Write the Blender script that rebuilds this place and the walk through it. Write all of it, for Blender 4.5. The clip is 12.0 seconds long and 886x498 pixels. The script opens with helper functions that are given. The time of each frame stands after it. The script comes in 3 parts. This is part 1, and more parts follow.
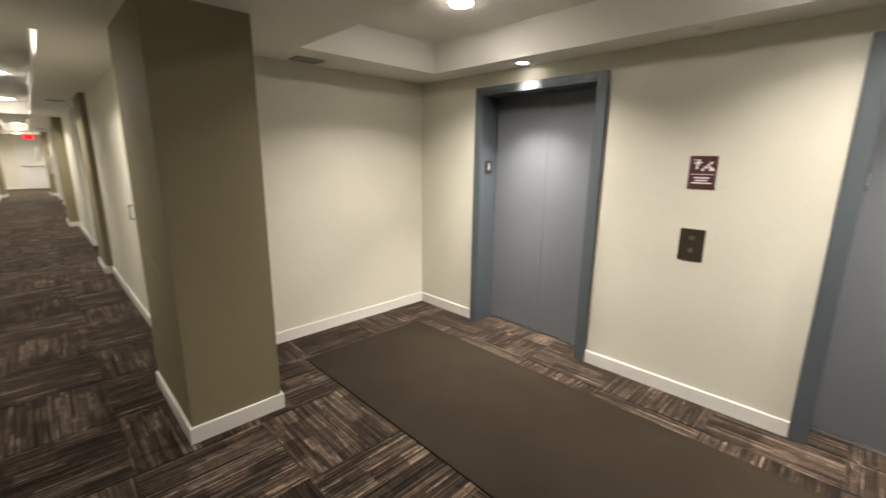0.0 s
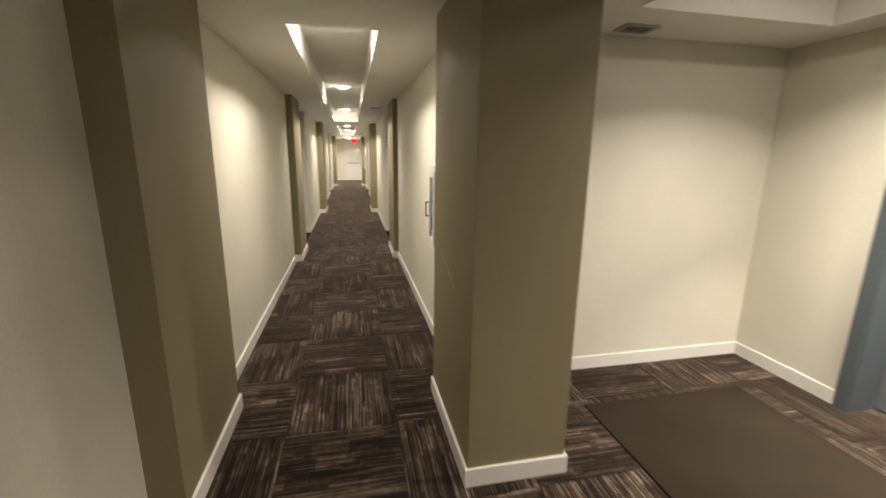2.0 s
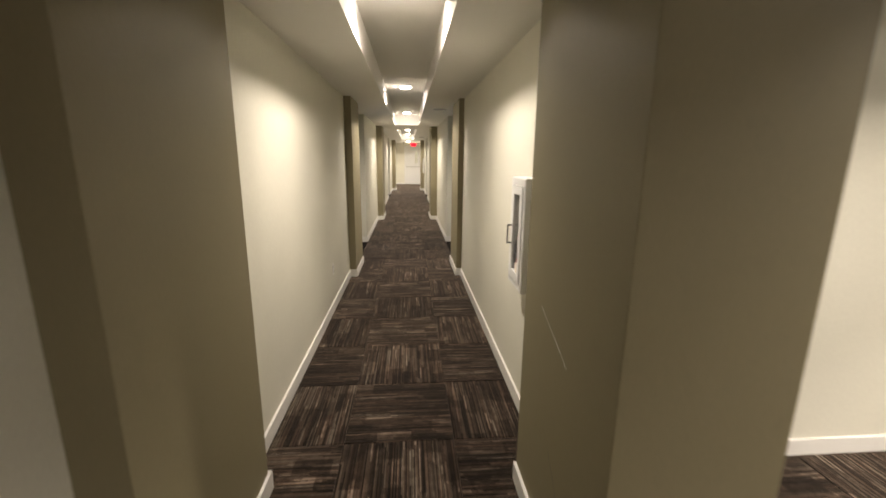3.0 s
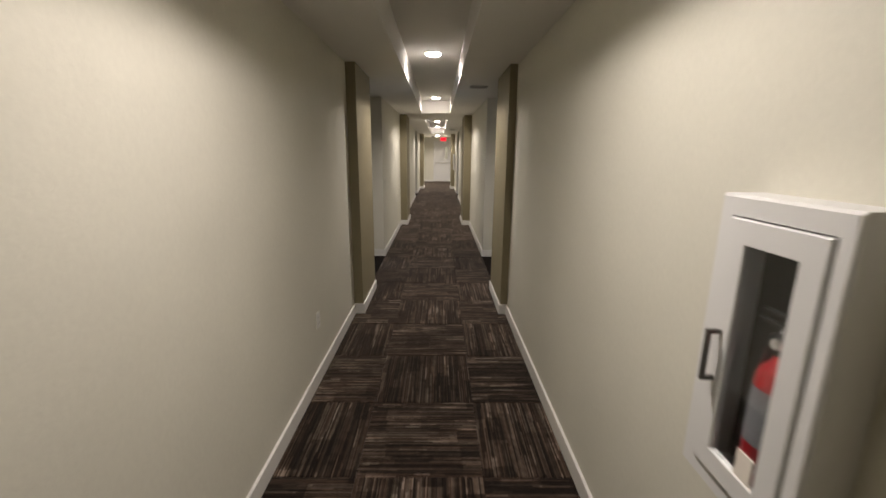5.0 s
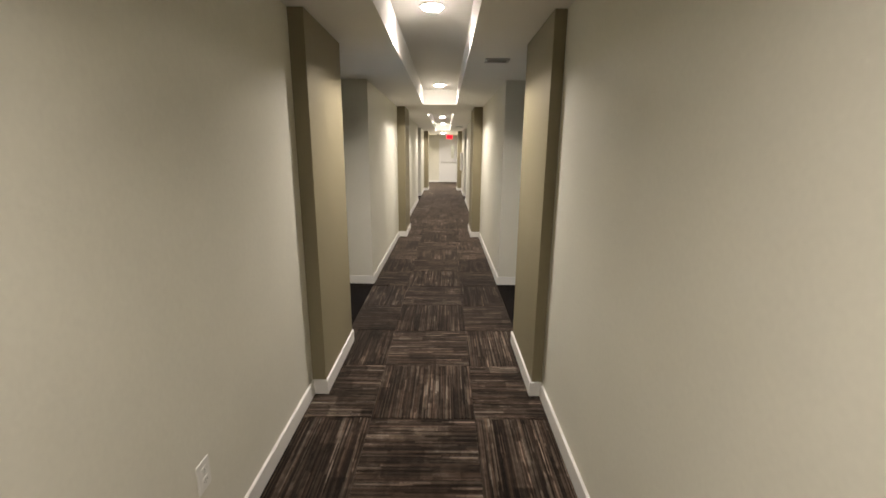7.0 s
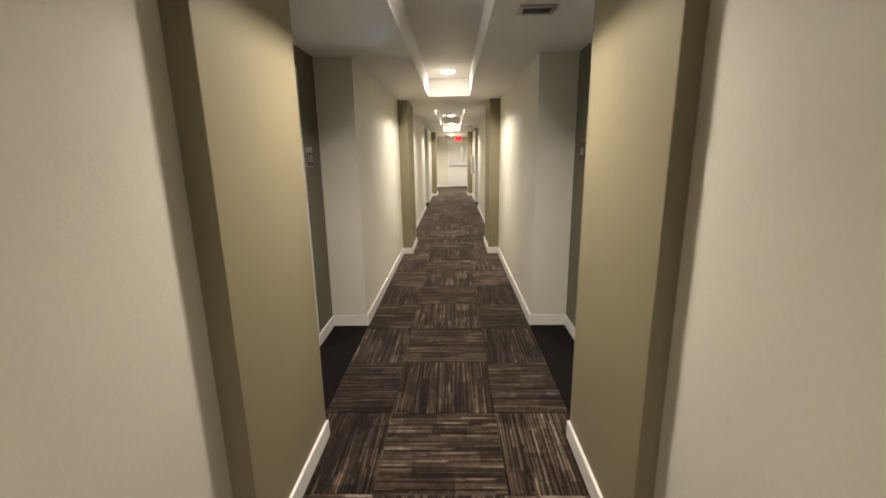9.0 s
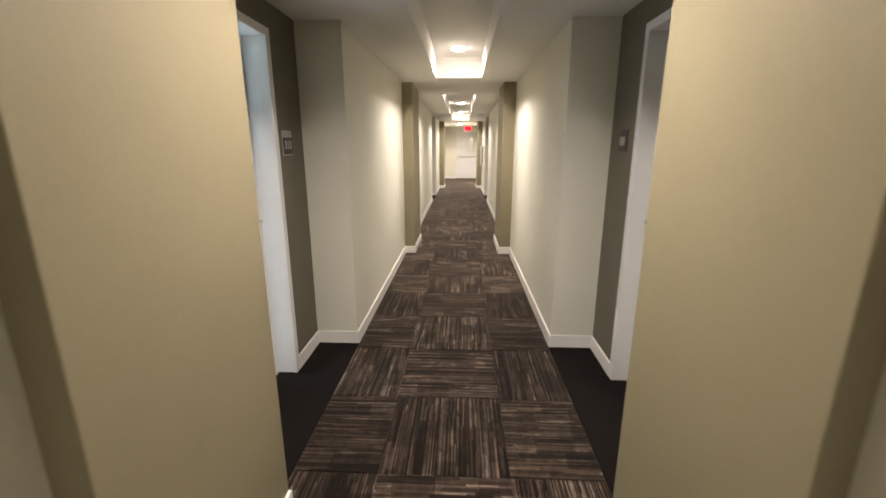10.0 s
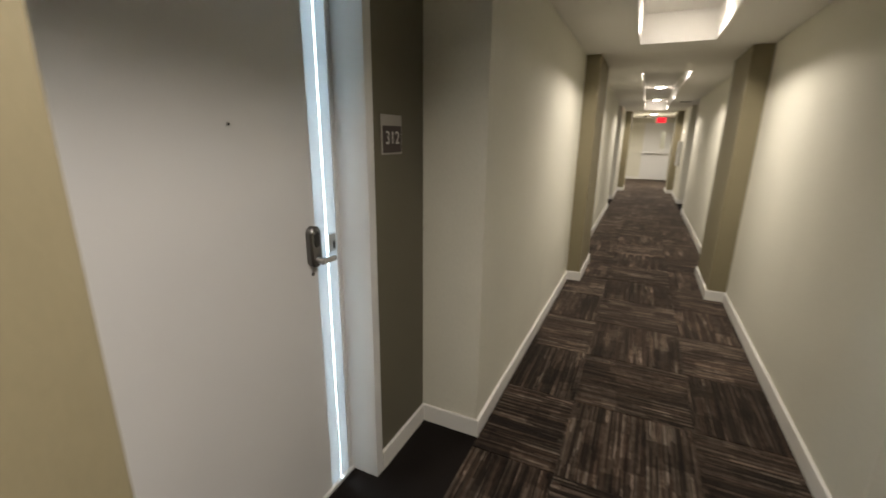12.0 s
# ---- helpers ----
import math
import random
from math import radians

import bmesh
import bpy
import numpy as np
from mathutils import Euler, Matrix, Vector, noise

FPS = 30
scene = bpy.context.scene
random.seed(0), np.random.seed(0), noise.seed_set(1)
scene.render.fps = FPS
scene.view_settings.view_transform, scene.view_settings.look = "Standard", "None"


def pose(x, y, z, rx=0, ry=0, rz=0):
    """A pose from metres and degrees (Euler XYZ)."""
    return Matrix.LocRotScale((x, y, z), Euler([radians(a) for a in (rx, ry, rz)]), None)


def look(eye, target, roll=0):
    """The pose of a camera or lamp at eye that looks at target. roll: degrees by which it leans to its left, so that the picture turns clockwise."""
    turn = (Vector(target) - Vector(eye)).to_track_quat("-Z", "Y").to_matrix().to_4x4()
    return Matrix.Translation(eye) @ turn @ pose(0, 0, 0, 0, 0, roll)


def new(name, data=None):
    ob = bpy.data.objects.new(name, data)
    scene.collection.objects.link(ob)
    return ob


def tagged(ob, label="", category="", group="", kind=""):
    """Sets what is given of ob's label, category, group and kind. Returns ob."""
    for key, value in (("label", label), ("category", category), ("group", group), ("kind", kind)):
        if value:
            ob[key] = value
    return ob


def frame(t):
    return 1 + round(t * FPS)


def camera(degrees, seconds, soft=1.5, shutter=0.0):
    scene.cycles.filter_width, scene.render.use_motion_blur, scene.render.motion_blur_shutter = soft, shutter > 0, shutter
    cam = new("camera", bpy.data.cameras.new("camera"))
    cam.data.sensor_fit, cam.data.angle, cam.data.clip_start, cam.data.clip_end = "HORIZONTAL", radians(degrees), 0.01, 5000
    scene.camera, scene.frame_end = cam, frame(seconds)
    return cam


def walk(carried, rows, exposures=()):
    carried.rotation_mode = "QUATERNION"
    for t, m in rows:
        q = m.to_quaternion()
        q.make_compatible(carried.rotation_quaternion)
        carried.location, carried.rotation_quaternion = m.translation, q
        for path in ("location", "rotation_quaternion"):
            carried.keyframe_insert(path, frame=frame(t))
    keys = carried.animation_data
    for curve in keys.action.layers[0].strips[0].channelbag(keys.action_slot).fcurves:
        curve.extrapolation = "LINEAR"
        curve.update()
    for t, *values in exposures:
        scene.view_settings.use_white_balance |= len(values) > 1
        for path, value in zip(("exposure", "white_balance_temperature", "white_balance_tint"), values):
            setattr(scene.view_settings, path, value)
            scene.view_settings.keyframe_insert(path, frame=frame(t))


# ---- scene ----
cam = camera(93.6, 12.0, soft=1.6, shutter=0.5)
PATH = [
    (0, (0.404, 0.169, 1.599), (1.771, 1.564, 1.167), 0.7),
    (0.5, (0.371, 0.243, 1.596), (1.509, 1.826, 1.152), 0.7),
    (1, (0.317, 0.4, 1.571), (1.203, 2.136, 1.124), 0.8),
    (1.5, (0.33, 0.642, 1.558), (0.962, 2.484, 1.105), 0.7),
    (2, (0.353, 0.972, 1.569), (0.771, 2.876, 1.124), 0.8),
    (2.5, (0.337, 1.337, 1.584), (0.594, 3.271, 1.142), 0.4),
    (3, (0.319, 1.698, 1.605), (0.478, 3.644, 1.17), 0.6),
    (5, (0.336, 3.316, 1.568), (0.359, 5.263, 1.114), 0.6),
    (5.5, (0.344, 3.672, 1.565), (0.349, 5.615, 1.092), 0.8),
    (6, (0.343, 4.026, 1.569), (0.342, 5.971, 1.104), 0.6),
    (6.5, (0.338, 4.378, 1.557), (0.338, 6.324, 1.098), 0.9),
    (7, (0.374, 4.742, 1.578), (0.366, 6.688, 1.117), 0.5),
    (9, (0.328, 5.957, 1.543), (0.273, 7.906, 1.098), -0.9),
    (9.5, (0.313, 6.274, 1.546), (0.27, 8.218, 1.079), -0.7),
    (10, (0.322, 6.564, 1.525), (0.235, 8.501, 1.039), -0.0),
    (10.5, (0.326, 6.912, 1.54), (0.137, 8.841, 1.045), 0.7),
    (11, (0.278, 7.225, 1.526), (-0.076, 9.128, 1.022), 1.1),
    (11.5, (0.221, 7.498, 1.532), (-0.353, 9.344, 1.02), 1.0),
    (12, (0.137, 7.779, 1.531), (-0.681, 9.528, 1.009), 0.8),
]
EXPOSURES = [(0, 0.28, 6600, 8), (0.5, 0.30, 6650, 8), (1.0, 0.28, 6750, 8), (1.5, 0.34, 6850, 10), (2.5, 0.42, 6950, 9), (3.2, 0.36, 6850, 11), (5.0, -0.32, 6450, 13), (5.5, -0.24, 6450, 13), (6.0, -0.14, 6450, 13), (6.5, 0.06, 6480, 12),
             (7.0, 0.32, 6500, 11), (9.0, 0.34, 6800, 10), (9.5, 0.38, 6820, 11), (10.0, 0.52, 6640, 13), (10.5, -0.02, 6420, 14), (11.0, -0.06, 6330, 12), (11.5, -0.03, 6560, 8), (12, -0.18, 6640, 9)]
walk(cam, [(t, look(eye, target, roll)) for t, eye, target, roll in PATH], EXPOSURES)

# ---- plan, in metres ----
CEIL, TRAY_TOP, LOBBY_TOP, ROOF = 2.325, 2.562, 2.575, 2.72
LEFT, RIGHT = -0.49, 1.024            # corridor wall faces
LEFT_NEAR = -0.515                     # the stretch beside the lobby
NICHE_L, NICHE_R = -0.808, 1.342      # recessed door wall faces
LOBBY_X, LOBBY_Y = 3.40, 3.56         # lift wall face, lobby end wall face
END_Y, BACK_Y = 26.25, -2.2
NICHES = ((8.015, 9.562), (18.05, 19.58))
NEAR_2, NEAR_3 = 7.216, 12.405        # near faces of the pilasters further on
FAR_3, NEAR_5, FAR_5 = 13.265, 21.755, 22.62
LIFTS = (2.19, -0.33)                 # centres of the lift doors along y
TRAY_1, TRAY_2 = (-0.010, 3.87, 0.552, 12.08), (-0.012, 13.86, 0.538, 21.45)
LOBBY_TRAY = (1.85, -1.35, 3.12, 3.08)
TILE, TILE_X, TILE_Y = 0.63, -0.063, 6.327

# ---- world and lamps ----
world = bpy.data.worlds.new("world")
scene.world = world
world.use_nodes = True
world.node_tree.nodes["Background"].inputs[0].default_value = (0.6, 0.75, 1.0, 1)
world.node_tree.nodes["Background"].inputs[1].default_value = 0.02
WARM = (1.0, 0.915, 0.845)
CORRIDOR_W, LOBBY_W, SPOT_W, END_W = 29, 40, 23, 92
LAMPS = [(0.27, y, TRAY_TOP, CORRIDOR_W * k) for y, k in ((4.48, 0.76), (7.98, 0.98), (11.58, 0.95), (14.45, 1), (17.85, 1), (20.95, 1))]
# the weak one at y 0.75 is an unseen fill added for the nearby walls
LAMPS += [(0.26, 23.7, CEIL, END_W), (0.27, 0.75, CEIL, 3.5)]
LAMPS += [(2.55, 2.22, LOBBY_TOP, LOBBY_W), (2.55, 0.10, LOBBY_TOP, LOBBY_W * 0.7)]
SPOTS = [(3.265, 2.23), (3.265, -0.33)]


def lamp(x, y, z, watts, radius, spread=180):
    data = bpy.data.lights.new("downlight_glow", "AREA")
    data.shape, data.size, data.energy, data.color = "DISK", radius * 2, watts, WARM
    data.spread = radians(spread)
    ob = new("downlight_glow", data)
    ob.location = (x, y, z)
    return ob


for lx, ly, lz, lw in LAMPS:
    lamp(lx, ly, lz - 0.026, lw, 0.077, 128 if lx > 2 else 160 if ly > 22 else 134)
for lx, ly in SPOTS:
    lamp(lx, ly, CEIL - 0.008, SPOT_W, 0.04, 84)


# ---- materials ----
def ramp(nodes, stops):
    node = nodes.new("ShaderNodeValToRGB")
    el = node.color_ramp.elements
    el[0].position, el[0].color = stops[0][0], (*stops[0][1], 1)
    el[1].position, el[1].color = stops[-1][0], (*stops[-1][1], 1)
    for p, c in stops[1:-1]:
        e = el.new(p)
        e.color = (*c, 1)
    return node


def surface(name, color, rough=0.6, metal=0.0, vary=0.06, grain=0.0, grain_scale=400.0, blotch=1.3, stretch=(1, 1, 1), spec=0.5, wear=0.0, weave=0.0):
    """Paint, metal or plastic: a colour with broad blotches, fine grain in the relief and uneven gloss."""
    mat = bpy.data.materials.new(name)
    mat.use_nodes = True
    nodes, links = mat.node_tree.nodes, mat.node_tree.links
    bsdf = nodes["Principled BSDF"]
    bsdf.inputs["Metallic"].default_value = metal
    bsdf.inputs["Specular IOR Level"].default_value = spec
    co = nodes.new("ShaderNodeTexCoord")
    big = nodes.new("ShaderNodeTexNoise")
    big.inputs["Scale"].default_value, big.inputs["Detail"].default_value = blotch, 6
    links.new(co.outputs["Object"], big.inputs["Vector"])
    lo = tuple(c * (1 - vary) for c in color)
    hi = tuple(min(1, c * (1 + vary)) for c in color)
    tone = ramp(nodes, [(0.3, lo), (0.7, hi)])
    links.new(big.outputs["Fac"], tone.inputs[0])
    out = tone.outputs[0]
    if wear:
        scuff = nodes.new("ShaderNodeTexNoise")
        scuff.inputs["Scale"].default_value, scuff.inputs["Detail"].default_value = 9.0, 8
        links.new(co.outputs["Object"], scuff.inputs["Vector"])
        mask = ramp(nodes, [(0.60, (0, 0, 0)), (0.72, (wear, wear, wear))])
        links.new(scuff.outputs["Fac"], mask.inputs[0])
        mix = nodes.new("ShaderNodeMix")
        mix.data_type = "RGBA"
        links.new(mask.outputs[0], mix.inputs["Factor"])
        links.new(out, mix.inputs["A"])
        mix.inputs["B"].default_value = (*[c * 0.72 for c in color], 1)
        out = mix.outputs["Result"]
    if weave:
        span = nodes.new("ShaderNodeMapping")
        span.inputs["Scale"].default_value = (1, 1, 0.35)
        links.new(co.outputs["Object"], span.inputs["Vector"])
        thread = nodes.new("ShaderNodeTexNoise")
        thread.inputs["Scale"].default_value, thread.inputs["Detail"].default_value = 130.0, 5
        links.new(span.outputs[0], thread.inputs["Vector"])
        tint = ramp(nodes, [(0.32, (1 - weave,) * 3), (0.68, (1 + weave,) * 3)])
        links.new(thread.outputs["Fac"], tint.inputs[0])
        cloth = nodes.new("ShaderNodeMix")
        cloth.data_type, cloth.blend_type = "RGBA", "MULTIPLY"
        cloth.inputs["Factor"].default_value = 1.0
        links.new(out, cloth.inputs["A"])
        links.new(tint.outputs[0], cloth.inputs["B"])
        out = cloth.outputs["Result"]
    links.new(out, bsdf.inputs["Base Color"])
    gloss = ramp(nodes, [(0.3, (rough * 0.9,) * 3), (0.7, (min(1, rough * 1.1),) * 3)])
    links.new(big.outputs["Fac"], gloss.inputs[0])
    links.new(gloss.outputs[0], bsdf.inputs["Roughness"])
    if grain:
        mp = nodes.new("ShaderNodeMapping")
        mp.inputs["Scale"].default_value = stretch
        links.new(co.outputs["Object"], mp.inputs["Vector"])
        fine = nodes.new("ShaderNodeTexNoise")
        fine.inputs["Scale"].default_value, fine.inputs["Detail"].default_value = grain_scale, 3
        links.new(mp.outputs[0], fine.inputs["Vector"])
        bump = nodes.new("ShaderNodeBump")
        bump.inputs["Strength"].default_value, bump.inputs["Distance"].default_value = grain, 0.002
        links.new(fine.outputs["Fac"], bump.inputs["Height"])
        links.new(bump.outputs[0], bsdf.inputs["Normal"])
    return mat


def carpet(name):
    """Striped loop pile: streaks along the tile's own y, shifted from tile to tile."""
    mat = bpy.data.materials.new(name)
    mat.use_nodes = True
    nodes, links = mat.node_tree.nodes, mat.node_tree.links
    bsdf = nodes["Principled BSDF"]
    bsdf.inputs["Roughness"].default_value = 0.95
    bsdf.inputs["Specular IOR Level"].default_value = 0.10
    bsdf.inputs["Sheen Weight"].default_value, bsdf.inputs["Sheen Roughness"].default_value = 0.16, 0.45
    bsdf.inputs["Sheen Tint"].default_value = (0.80, 0.68, 0.58, 1)
    co, info = nodes.new("ShaderNodeTexCoord"), nodes.new("ShaderNodeObjectInfo")
    shift = nodes.new("ShaderNodeVectorMath")
    shift.operation = "MULTIPLY"
    links.new(info.outputs["Random"], shift.inputs[0])
    shift.inputs[1].default_value = (37.0, 91.0, 53.0)
    add = nodes.new("ShaderNodeVectorMath")
    links.new(co.outputs["Object"], add.inputs[0])
    links.new(shift.outputs[0], add.inputs[1])

    sep = nodes.new("ShaderNodeSeparateXYZ")
    links.new(add.outputs[0], sep.inputs[0])

    def sums(op, a, b=None, c=None):
        node = nodes.new("ShaderNodeMath")
        node.operation = op
        for k, v in enumerate((a, b, c)):
            if v is not None:
                if isinstance(v, (int, float)):
                    node.inputs[k].default_value = v
                else:
                    links.new(v, node.inputs[k])
        return node.outputs[0]

    def random_of(u, v=None):
        tex = nodes.new("ShaderNodeTexWhiteNoise")
        tex.noise_dimensions = "2D"
        pair = nodes.new("ShaderNodeCombineXYZ")
        links.new(u, pair.inputs[0])
        if v is not None:
            links.new(v, pair.inputs[1])
        links.new(pair.outputs[0], tex.inputs["Vector"])
        return tex.outputs["Value"]

    wob = nodes.new("ShaderNodeTexNoise")
    wob.inputs["Scale"].default_value, wob.inputs["Detail"].default_value = 60.0, 2
    links.new(add.outputs[0], wob.inputs["Vector"])
    u_soft = sums("ADD", sep.outputs[0], sums("MULTIPLY", wob.outputs["Fac"], 0.0018))

    def streak(pitch, length):
        """Yarn rows of one pitch, each broken into lengths that start anywhere."""
        row = sums("FLOOR", sums("DIVIDE", u_soft, pitch))
        start = sums("MULTIPLY", random_of(row), 7.0)
        seg = sums("FLOOR", sums("ADD", sums("DIVIDE", sep.outputs[1], length), start))
        return random_of(row, seg)

    band, yarn, block_tone = streak(0.034, 0.30), streak(0.0072, 0.50), streak(0.105, 0.20)
    pile = nodes.new("ShaderNodeTexNoise")
    pile.inputs["Scale"].default_value, pile.inputs["Detail"].default_value = 420.0, 2
    links.new(add.outputs[0], pile.inputs["Vector"])
    level = sums("ADD", sums("MULTIPLY", band, 0.17), sums("MULTIPLY", block_tone, 0.25))
    level = sums("ADD", level, sums("MULTIPLY", yarn, 0.52))
    cloud = nodes.new("ShaderNodeTexNoise")
    cloud.inputs["Scale"].default_value, cloud.inputs["Detail"].default_value = 26.0, 4
    links.new(add.outputs[0], cloud.inputs["Vector"])
    level = sums("ADD", level, sums("MULTIPLY_ADD", cloud.outputs["Fac"], 0.34, -0.17))
    dash = sums("GREATER_THAN", streak(0.0105, 0.15), 0.92)
    level = sums("ADD", level, sums("MULTIPLY", dash, 0.20))
    tile_tone = sums("MULTIPLY_ADD", random_of(info.outputs["Random"]), 0.16, -0.08)
    level = sums("ADD", level, tile_tone)
    mul = ramp(nodes, [(0.18, (0.0042, 0.0027, 0.0020)), (0.38, (0.0125, 0.0084, 0.0060)), (0.60, (0.038, 0.0262, 0.0187)), (0.80, (0.095, 0.0705, 0.0525)), (0.98, (0.215, 0.172, 0.138))])
    links.new(level, mul.inputs[0])
    speck = ramp(nodes, [(0.35, (0.72, 0.72, 0.72)), (0.65, (1.25, 1.25, 1.25))])
    links.new(pile.outputs["Fac"], speck.inputs[0])
    mul2 = nodes.new("ShaderNodeMix")
    mul2.data_type, mul2.blend_type = "RGBA", "MULTIPLY"
    mul2.inputs["Factor"].default_value = 1.0
    links.new(mul.outputs[0], mul2.inputs["A"])
    links.new(speck.outputs[0], mul2.inputs["B"])
    hue = ramp(nodes, [(0.1, (1.06, 0.98, 0.94)), (0.5, (0.99, 1.0, 1.0)), (0.9, (0.93, 1.01, 1.03))])
    links.new(streak(0.0135, 0.40), hue.inputs[0])
    mul3 = nodes.new("ShaderNodeMix")
    mul3.data_type, mul3.blend_type = "RGBA", "MULTIPLY"
    mul3.inputs["Factor"].default_value = 1.0
    links.new(mul2.outputs["Result"], mul3.inputs["A"])
    links.new(hue.outputs[0], mul3.inputs["B"])
    links.new(mul3.outputs["Result"], bsdf.inputs["Base Color"])
    bump = nodes.new("ShaderNodeBump")
    bump.inputs["Strength"].default_value, bump.inputs["Distance"].default_value = 0.3, 0.002
    links.new(yarn, bump.inputs["Height"])
    bump2 = nodes.new("ShaderNodeBump")
    bump2.inputs["Strength"].default_value, bump2.inputs["Distance"].default_value = 0.5, 0.002
    links.new(pile.outputs["Fac"], bump2.inputs["Height"])
    links.new(bump.outputs[0], bump2.inputs["Normal"])
    links.new(bump2.outputs[0], bsdf.inputs["Normal"])
    return mat


def glowing(name, color, strength):
    mat = bpy.data.materials.new(name)
    mat.use_nodes = True
    bsdf = mat.node_tree.nodes["Principled BSDF"]
    bsdf.inputs["Base Color"].default_value = (*color, 1)
    bsdf.inputs["Emission Color"].default_value = (*color, 1)
    bsdf.inputs["Emission Strength"].default_value = strength
    return mat


def clear_glass(name):
    mat = bpy.data.materials.new(name)
    mat.use_nodes = True
    bsdf = mat.node_tree.nodes["Principled BSDF"]
    bsdf.inputs["Roughness"].default_value = 0.03
    bsdf.inputs["Transmission Weight"].default_value = 1.0
    bsdf.inputs["IOR"].default_value = 1.45
    bsdf.inputs["Base Color"].default_value = (0.9, 0.93, 0.92, 1)
    return mat


WALL = surface("beige_wallcovering", (0.615, 0.596, 0.504), 0.62, vary=0.045, weave=0.028, grain=0.5, grain_scale=240, stretch=(1, 1, 0.35), spec=0.35)
OLIVE = surface("olive_paint", (0.222, 0.191, 0.116), 0.58, vary=0.05, weave=0.022, grain=0.3, grain_scale=260, stretch=(1, 1, 0.35), spec=0.35, wear=0.12)
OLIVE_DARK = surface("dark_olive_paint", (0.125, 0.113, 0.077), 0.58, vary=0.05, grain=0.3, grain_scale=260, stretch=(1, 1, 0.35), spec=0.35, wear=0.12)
WHITE = surface("ceiling_paint", (0.74, 0.72, 0.672), 0.9, vary=0.025, grain=0.25, grain_scale=180, spec=0.2)
TRIM = surface("trim_paint", (0.70, 0.685, 0.64), 0.42, vary=0.03, wear=0.15)
DOOR = surface("door_paint", (0.63, 0.625, 0.61), 0.40, vary=0.02, grain=0.1, grain_scale=120)
LIFT = surface("lift_grey_enamel", (0.135, 0.143, 0.155), 0.40, metal=0.25, vary=0.04, grain=0.12, grain_scale=500)
LIFT_FRAME = surface("lift_frame_enamel", (0.075, 0.090, 0.102), 0.55, metal=0.1, vary=0.04)
STEEL = surface("satin_nickel", (0.50, 0.49, 0.47), 0.3, metal=1.0, vary=0.04)
STEEL_DARK = surface("aged_nickel", (0.21, 0.205, 0.195), 0.35, metal=1.0, vary=0.08)
DARK = surface("dark_plastic", (0.02, 0.019, 0.018), 0.4, vary=0.1)
BRONZE = surface("bronze_plate", (0.075, 0.06, 0.04), 0.42, metal=0.6, vary=0.1)
MAROON = surface("maroon_plastic", (0.065, 0.018, 0.02), 0.45, vary=0.05)
SIGN_WHITE = surface("sign_white", (0.8, 0.79, 0.77), 0.5, vary=0.02)
SIGN_PALE = surface("sign_pale", (0.52, 0.50, 0.46), 0.5, vary=0.04)
SIGN_BROWN = surface("sign_brown", (0.046, 0.034, 0.029), 0.5, vary=0.08)
SIGN_GREY = surface("sign_grey", (0.33, 0.31, 0.27), 0.5, vary=0.04)
# extinguisher label, its grey darkened to carry the shade inside the cabinet
LABEL_SHADED = surface("label_grey_shaded", (0.15, 0.15, 0.155), 0.5, vary=0.08)
MAT_BROWN = surface("mat_pile", (0.027, 0.0213, 0.0155), 1.0, vary=0.12, grain=0.8, grain_scale=700, blotch=2.5, spec=0.02)
BLACK_PILE = surface("black_carpet", (0.0125, 0.0104, 0.0092), 1.0, vary=0.2, grain=0.8, grain_scale=600, spec=0.03)
CARPET = carpet("striped_carpet")
CABINET = surface("cabinet_enamel", (0.64, 0.635, 0.615), 0.38, vary=0.03)
# near-black colour stands in for the shade inside the cabinet
CABINET_IN_SHADE = surface("cabinet_inside_shade", (0.045, 0.045, 0.043), 0.6, vary=0.05)
# red lowered too, with the cabinet's inner shade in its colour
RED = surface("extinguisher_red", (0.26, 0.010, 0.013), 0.3, vary=0.06)
PAPER = surface("paper_label", (0.72, 0.66, 0.58), 0.6, vary=0.08)
GLASS = clear_glass("clear_glass")
LENS = glowing("downlight_lens", WARM, 105)
SPOT_LENS = glowing("spotlight_lens", WARM, 30)
EXIT_RED = glowing("exit_red", (1.0, 0.0, 0.025), 1.6)
# stand-in that glows from behind like the daylit door edge and jamb
EDGE_STRIP = bpy.data.materials.new("translucent_edge_strip")
EDGE_STRIP.use_nodes = True
_n, _l = EDGE_STRIP.node_tree.nodes, EDGE_STRIP.node_tree.links
_t, _m = _n.new("ShaderNodeBsdfTranslucent"), _n.new("ShaderNodeMixShader")
_t.inputs["Color"].default_value = (0.75, 0.78, 0.8, 1)
_n["Principled BSDF"].inputs["Base Color"].default_value = (0.68, 0.68, 0.68, 1)
_m.inputs[0].default_value = 0.18
_l.new(_n["Principled BSDF"].outputs[0], _m.inputs[1])
_l.new(_t.outputs[0], _m.inputs[2])
_l.new(_m.outputs[0], _n["Material Output"].inputs["Surface"])
GRILLE = surface("vent_grey", (0.36, 0.35, 0.32), 0.5, vary=0.05)


# ---- building blocks ----
def box(bm, x0, y0, z0, x1, y1, z1, bevel=0.0):
    made = bmesh.ops.create_cube(bm, size=1.0)["verts"]
    for v in made:
        v.co = Vector(((x0, x1)[v.co.x > 0], (y0, y1)[v.co.y > 0], (z0, z1)[v.co.z > 0]))
    if bevel:
        edges = list({e for v in made for e in v.link_edges})
        bmesh.ops.bevel(bm, geom=edges, offset=bevel, segments=2, affect="EDGES", profile=0.6)
    return bm


def block(*size, bevel=0.0):
    return box(bmesh.new(), *size, bevel=bevel)


